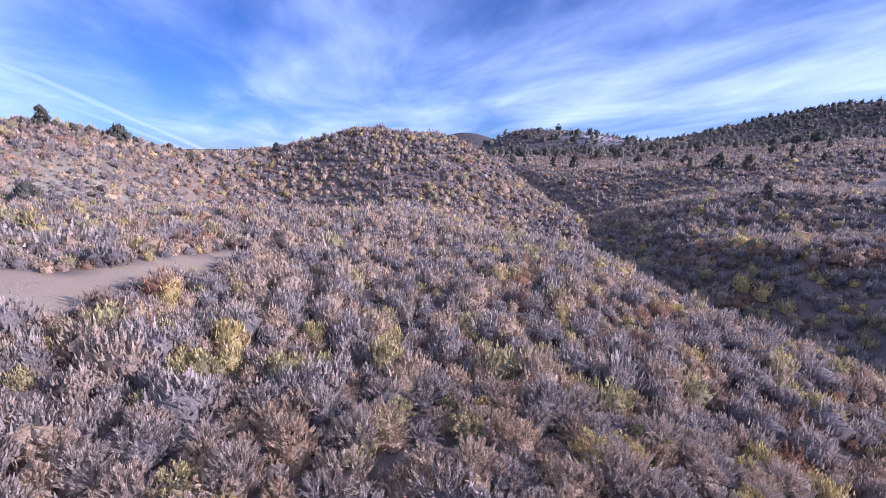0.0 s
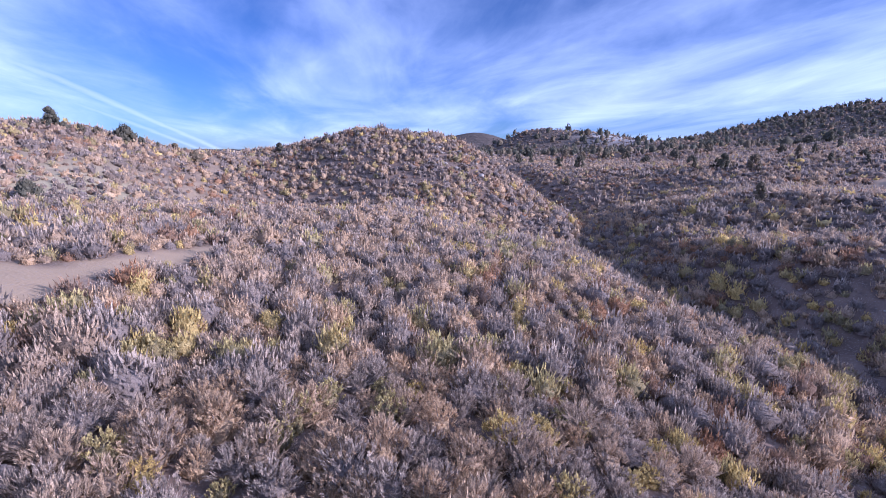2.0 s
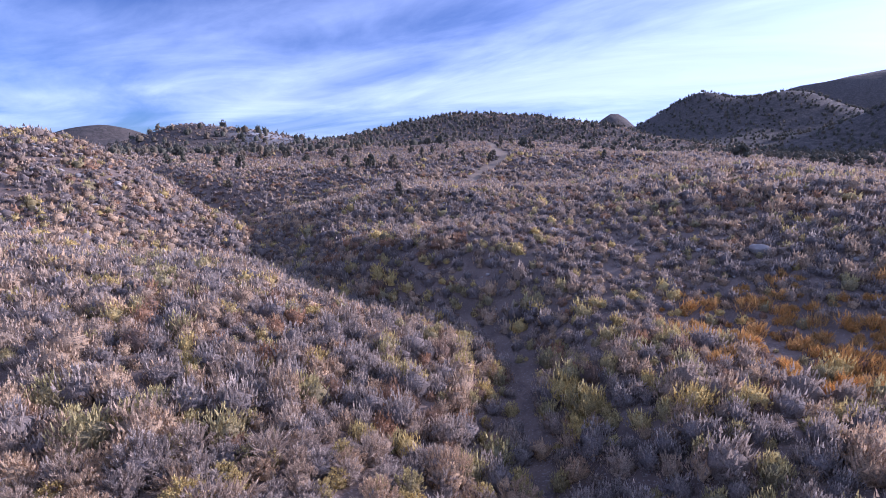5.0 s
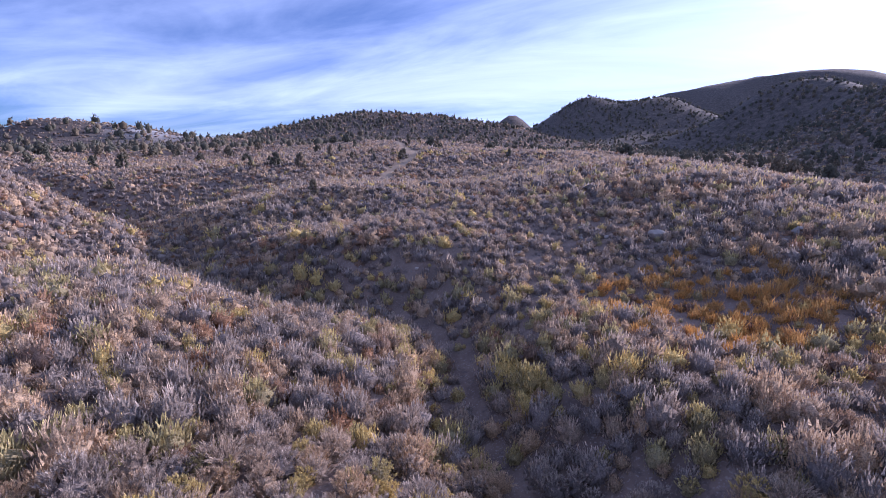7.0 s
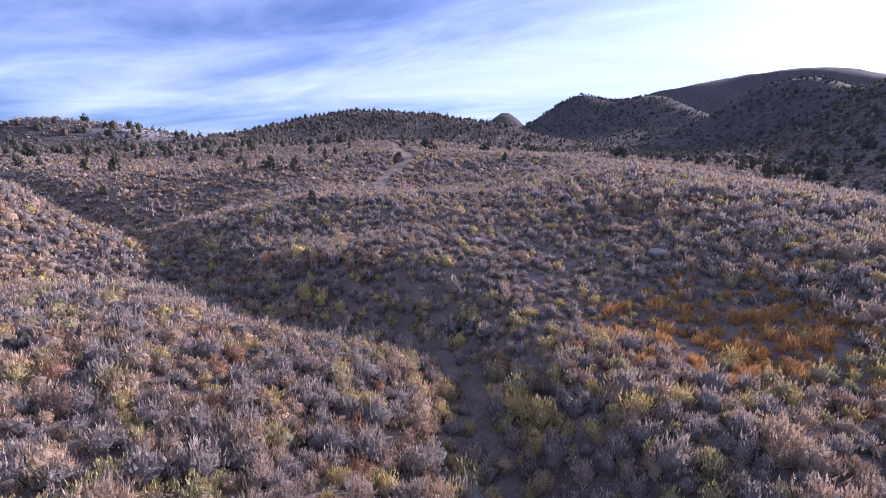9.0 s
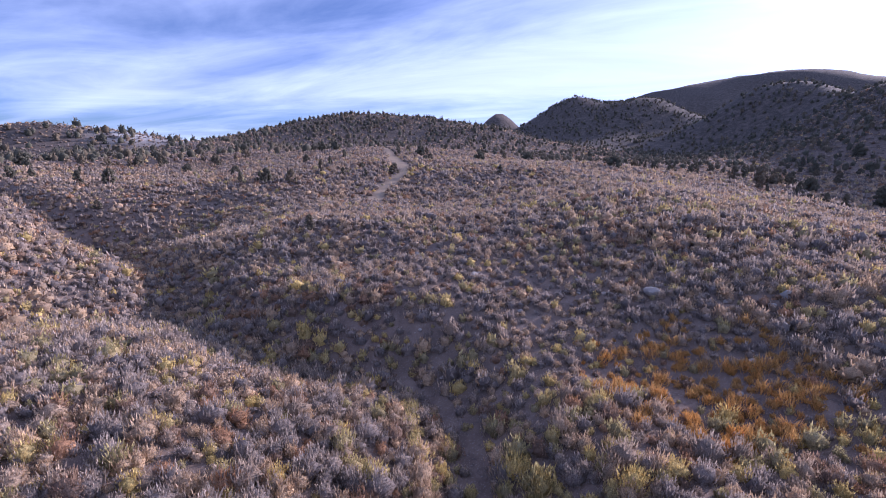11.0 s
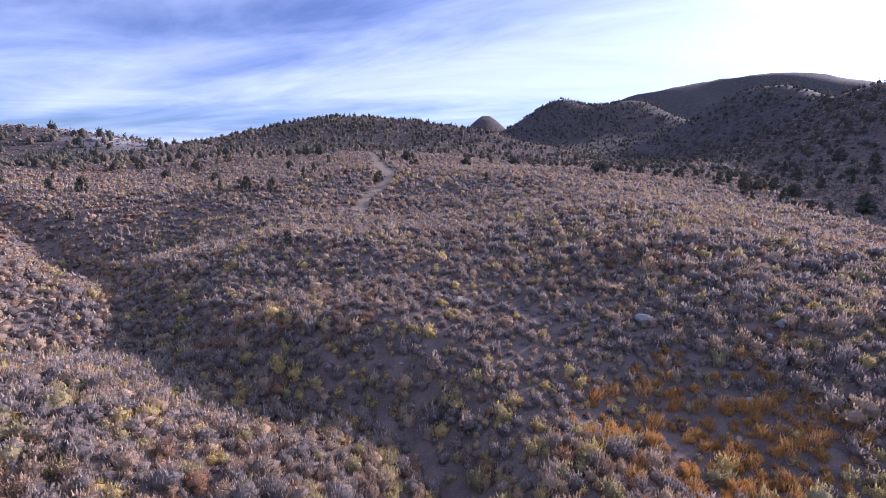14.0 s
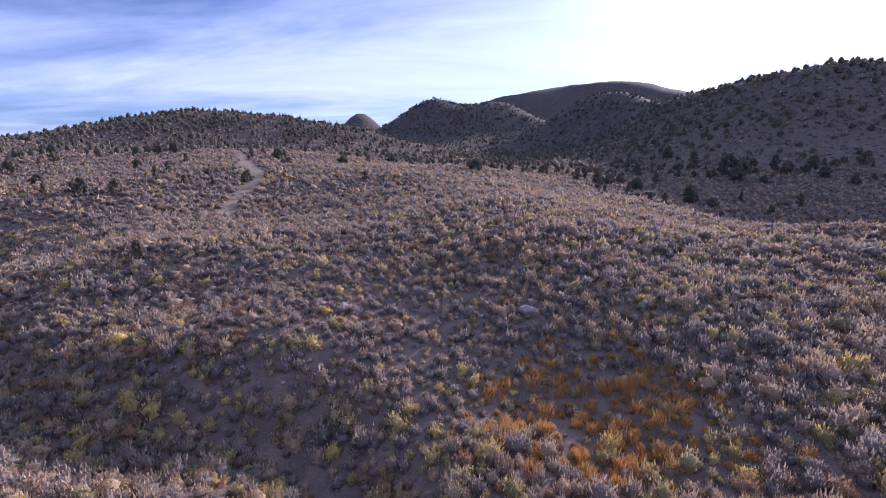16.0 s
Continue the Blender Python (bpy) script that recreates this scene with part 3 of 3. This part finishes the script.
def make_near_bushes():
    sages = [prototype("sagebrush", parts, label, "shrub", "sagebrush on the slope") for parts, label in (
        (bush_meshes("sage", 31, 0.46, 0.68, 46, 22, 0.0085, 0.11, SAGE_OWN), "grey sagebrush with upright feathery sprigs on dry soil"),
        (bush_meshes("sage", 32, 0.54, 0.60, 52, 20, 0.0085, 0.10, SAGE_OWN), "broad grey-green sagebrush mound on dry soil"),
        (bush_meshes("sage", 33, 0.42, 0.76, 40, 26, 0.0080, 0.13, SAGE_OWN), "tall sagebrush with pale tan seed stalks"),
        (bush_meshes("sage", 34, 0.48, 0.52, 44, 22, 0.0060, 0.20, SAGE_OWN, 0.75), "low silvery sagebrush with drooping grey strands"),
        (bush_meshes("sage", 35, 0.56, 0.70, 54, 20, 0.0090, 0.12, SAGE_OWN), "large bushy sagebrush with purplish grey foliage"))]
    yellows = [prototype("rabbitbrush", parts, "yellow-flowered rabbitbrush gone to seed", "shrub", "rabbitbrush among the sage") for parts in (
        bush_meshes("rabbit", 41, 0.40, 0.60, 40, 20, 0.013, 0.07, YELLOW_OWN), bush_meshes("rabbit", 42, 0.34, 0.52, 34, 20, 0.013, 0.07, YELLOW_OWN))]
    grasses = [prototype("bunchgrass", [("tuft", grass_mesh(s, 0.34, 0.58, 130))], "orange-tan tuft of dry bunchgrass", "grass", "dry bunchgrass tufts") for s in (51, 52)]
    used = set()
    x, y, kind = sort_plants(*scatter(NEAR_FROM, NEAR_RING, 3.3, RNG, -66, 124), RNG)
    z = height(x, y)
    for i in range(len(x)):
        pool = yellows if kind[i] == 1 else grasses if kind[i] == 3 else sages
        ob = pool[RNG.randint(len(pool))]
        size = float(np.clip(RNG.lognormal(-0.08, 0.24), 0.5, 1.4))
        m = pose(x[i], y[i], z[i] - 0.02, RNG.uniform(-5, 5), RNG.uniform(-5, 5), RNG.uniform(0, 360))
        if ob not in used:
            used.add(ob)
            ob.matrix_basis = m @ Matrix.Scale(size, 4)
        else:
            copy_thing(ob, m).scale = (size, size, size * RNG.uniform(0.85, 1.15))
    for ob in sages + yellows + grasses:
        if ob not in used:
            for child in list(ob.children_recursive) + [ob]:
                bpy.data.objects.remove(child)


make_near_bushes()

# ---- junipers ----


def juniper_meshes(seed, wide, tall, round_top):
    """Trunk with limbs, and a crown of many small scaly clumps with gaps between."""
    rng = np.random.RandomState(seed)
    lean = rng.uniform(-0.1, 0.1, 2)
    trunk = mesh_of("juniper_trunk", *merge_tubes([tube([(0, 0, -0.2), (lean[0] * 0.4, lean[1] * 0.4, tall * 0.3), (lean[0], lean[1], tall * 0.8)], [0.13, 0.10, 0.03], 7)]), BARK)
    limbs = []
    clumps = []
    for k in range(30):
        u = (k + rng.uniform(0, 1)) / 30
        a = rng.uniform(0, 6.283)
        girth = (1 - u ** 2.2) ** 0.5 if round_top else (1.05 - u) ** 0.75
        girth *= min(1.0, 0.7 + 2.2 * u)
        o = 0.78 * wide * girth * math.sqrt(rng.uniform(0.2, 1.0))
        p = np.array([o * math.cos(a), o * math.sin(a), tall * (0.06 + 0.86 * u)])
        clumps.append((p, rng.uniform(0.26, 0.44) * wide))
        if k % 5 == 0:
            limbs.append(mesh_of("juniper_limb", *merge_tubes([tube([(lean[0] * u, lean[1] * u, p[2] * 0.55), (p[0] * 0.6, p[1] * 0.6, p[2] * 0.85), tuple(p)], [0.05, 0.03, 0.012], 5)]), BARK))
    c = np.array([p for p, r in clumps])
    r = np.array([r for p, r in clumps])
    v, t, tones, tips = mounds(c[:, 0], c[:, 1], c[:, 2] - 0.5 * r, r, r * 1.4, 22, np.zeros(len(r)), rng, 0.24, 6, 2, 0.0, 0.42)
    return [("crown", mesh_of("juniper_crown", v, t, JUNIPER_OWN, tip=tips)), ("trunk", trunk)] + [("limb", m) for m in limbs]


def wooded(x, y):
    """How thickly the junipers stand, 0 to 1."""
    d = 0.6 * np.exp(-((x - 50) / 58) ** 4 - ((y - 215) / 62) ** 4)
    d = np.maximum(d, 1.0 * np.exp(-((x - 205) / 100) ** 4 - ((y - 215) / 85) ** 4))
    d = np.maximum(d, 0.9 * np.exp(-((x - 290) / 150) ** 4 - ((y - 20) / 130) ** 4) * smoothstep(x, 125, 175))
    d = np.maximum(d, 1.0 * np.exp(-((x - 455) / 120) ** 4 - ((y - 165) / 125) ** 4))
    d = np.maximum(d, 0.10 * smoothstep(np.hypot(x, y), 105, 130) * (x > 40) * (y > 20))
    d = np.maximum(d, 0.22 * np.exp(-((x - 120) / 20) ** 2 - ((y + 16) / 28) ** 2))
    d = np.maximum(d, 0.10 * np.exp(-((x + 40) / 30) ** 2 - ((y - 118) / 12) ** 2))
    return d * (0.75 + 0.5 * waves(x, y, 45, 61))


TREES = [(-24.0, 25.9, 1.2, 3), (27.3, 41.0, 1.9, 0), (48.4, 89.1, 1.9, 1), (60.3, 78.1, 2.0, 0), (61.7, 72.8, 1.7, 2), (76.0, 50.5, 1.7, 0), (70.9, 65.0, 1.4, 2),
         (22.2, 94.2, 1.5, 1), (29.4, 114.6, 3.3, 1), (25.3, 119.9, 2.8, 0), (45.7, 91.9, 2.3, 0), (67.8, 71.0, 2.3, 1), (60.1, 85.4, 2.8, 0), (50.5, 81.5, 2.8, 1),
         (48.3, 86.7, 2.9, 1), (44.7, 89.7, 1.7, 2), (74.5, 67.9, 1.2, 2), (69.4, 82.8, 1.3, 3), (83.3, 107.1, 2.7, 0), (175.6, -9.3, 6.1, 0), (162.8, -17.4, 6.1, 1),
         (162.3, -21.2, 4.9, 1), (167.9, -30.0, 4.7, 0), (192.8, 11.2, 3.8, 2), (203.0, -2.2, 4.6, 1), (120.5, -5.8, 4.2, 1), (143.3, 16.3, 4.6, 1), (146.6, 22.8, 4.0, 0),
         (126.5, -27.5, 2.9, 2), (157.5, -39.4, 2.8, 3), (129.4, 14.6, 3.2, 0), (167.8, -50.4, 3.9, 1)]
RIDGE_TREES = [(-42.1, 45.2, 0.9, 1), (-41.2, 45.1, 1.0, 0), (-40.6, 46.6, 2.2, 1), (-39.8, 47.3, 0.9, 3), (-38.8, 48.1, 1.1, 1), (-38.9, 50.5, 0.9, 3), (-37.6, 51.6, 1.1, 1),
               (-37.1, 52.2, 1.9, 3), (-36.8, 54.5, 1.0, 1), (-35.9, 56.1, 0.9, 0), (-34.8, 57.6, 1.2, 1), (-34.0, 58.6, 0.8, 2), (-31.3, 56.2, 1.3, 3), (-32.2, 60.8, 0.8, 2),
               (-30.5, 63.9, 0.8, 0), (-27.7, 66.5, 0.9, 1), (-24.6, 65.9, 1.4, 1), (-22.3, 64.8, 1.0, 0), (-17.8, 64.4, 0.8, 2), (-17.9, 66.2, 0.8, 0), (-12.8, 63.3, 0.7, 1),
               (-10.5, 64.4, 0.7, 2), (-19.1, 58.5, 0.7, 3)]


def make_trees():
    kinds = [((71, 0.75, 2.0, False), "dark green conical juniper tree on the hillside"), ((72, 0.95, 2.0, True), "spreading dark green juniper with open crown"),
             ((73, 0.65, 1.8, False), "small dark juniper standing in sagebrush"), ((74, 1.25, 1.7, True), "broad brownish juniper bush on the slope")]
    tops = []
    for spec, label in kinds:
        tops.append((prototype("juniper", juniper_meshes(*spec), label, "tree", "junipers on the hills"), spec[2]))
    rng = np.random.RandomState(5)
    x, y = scatter(60, 640, 0.075, rng, -50, 128)
    keep = rng.uniform(0, 1, len(x)) < 0.78 * wooded(x, y) * np.where(np.hypot(x, y) > 380, 0.8, 1.0)
    x, y = x[keep], y[keep]
    order = np.argsort(np.hypot(x, y))
    x, y = x[order], y[order]
    places = TREES + RIDGE_TREES + [(x[i], y[i], float(np.clip(rng.normal(2.4, 0.6), 1.2, 3.8)), int(rng.randint(4))) for i in range(140)]
    used = set()
    for px, py, tall, k in places:
        top, own = tops[k]
        s = tall / own
        m = pose(px, py, float(height(px, py)) - 0.05, 0, 0, rng.uniform(0, 360))
        if k not in used:
            used.add(k)
            top.matrix_basis = m @ Matrix.Scale(s, 4)
        else:
            copy_thing(top, m).scale = (s * rng.uniform(0.85, 1.15), s * rng.uniform(0.85, 1.15), s)
    x, y = x[140:], y[140:]
    n = len(x)
    tall = np.clip(rng.normal(2.9, 0.7, n), 1.5, 4.6) * np.where(x < 120, 1.1, 0.80)
    v, t, tone, tip = mounds(x, y, height(x, y), tall * rng.uniform(0.42, 0.58, n), tall, 14, rng.uniform(0, 1, n), rng, 0.20, 6, 2, 0.0, 0.45)
    me = mesh_of("juniper_wood", v, t, JUNIPER, tone=tone, tip=tip)
    tagged(new("juniper_woodland", me), "dark green juniper woodland covering distant hills", "trees", kind="stuff")


make_trees()

# ---- stones ----


def stone_mesh(seed, flat):
    bm = bmesh.new()
    bmesh.ops.create_icosphere(bm, subdivisions=3, radius=0.5)
    rng = random.Random(seed)
    off = Vector((rng.uniform(0, 50), rng.uniform(0, 50), rng.uniform(0, 50)))
    cuts = [(Vector((rng.gauss(0, 1), rng.gauss(0, 1), rng.gauss(0, 1))).normalized(), rng.uniform(0.30, 0.44)) for _ in range(9)]
    for v in bm.verts:
        for normal, depth in cuts:
            over = v.co.dot(normal) - depth
            if over > 0:
                v.co -= normal * over * 0.92
        v.co *= 1 + 0.14 * noise.noise(v.co * 3.2 + off) + 0.05 * noise.noise(v.co * 9 + off)
        v.co.z *= flat
    me = bpy.data.meshes.new("stone")
    bm.to_mesh(me)
    bm.free()
    me.materials.append(STONE)
    return me


def make_stones():
    rng = np.random.RandomState(9)
    shapes = [stone_mesh(s, f) for s, f in ((1, 0.75), (2, 0.55), (3, 0.85), (4, 0.6), (5, 0.7))]
    spots = [(29.8, 8.5, 1.0), (20.5, 29.5, 0.45), (25.9, 19.2, 0.6), (31.8, 2.1, 0.65), (23.0, 21.8, 0.35), (30.1, 15.2, 0.36), (30.5, 2.6, 0.36), (28.4, 11.0, 0.34), (23.0, 2.7, 0.28)]
    while len(spots) < 150:
        px, py = rng.uniform(17, 42), rng.uniform(-6, 38)
        if rng.uniform() < stony(px, py):
            spots.append((px, py, float(np.clip(rng.lognormal(-1.9, 0.5), 0.07, 0.45))))
    while len(spots) < 225:
        t = rng.uniform(0, 1)
        px, py = -6 + 10 * t + rng.normal() * 1.6, 66 - 14 * t + rng.normal() * 1.8
        spots.append((px, py, float(np.clip(rng.lognormal(-1.1, 0.45), 0.15, 0.9))))
    for px, py, size in spots:
        ob = new("boulder" if size > 0.6 else "stone", shapes[rng.randint(5)])
        ob.matrix_basis = pose(px, py, float(height(px, py)) + size * 0.14, rng.uniform(-12, 12), rng.uniform(-12, 12), rng.uniform(0, 360)) @ Matrix.Diagonal((size * rng.uniform(0.9, 1.4), size, size * rng.uniform(0.8, 1.1), 1))
        tagged(ob, "large pale weathered boulder on the slope" if size > 0.6 else "pale grey angular stone lying on dry soil", "rock", "stones on the slope")


make_stones()
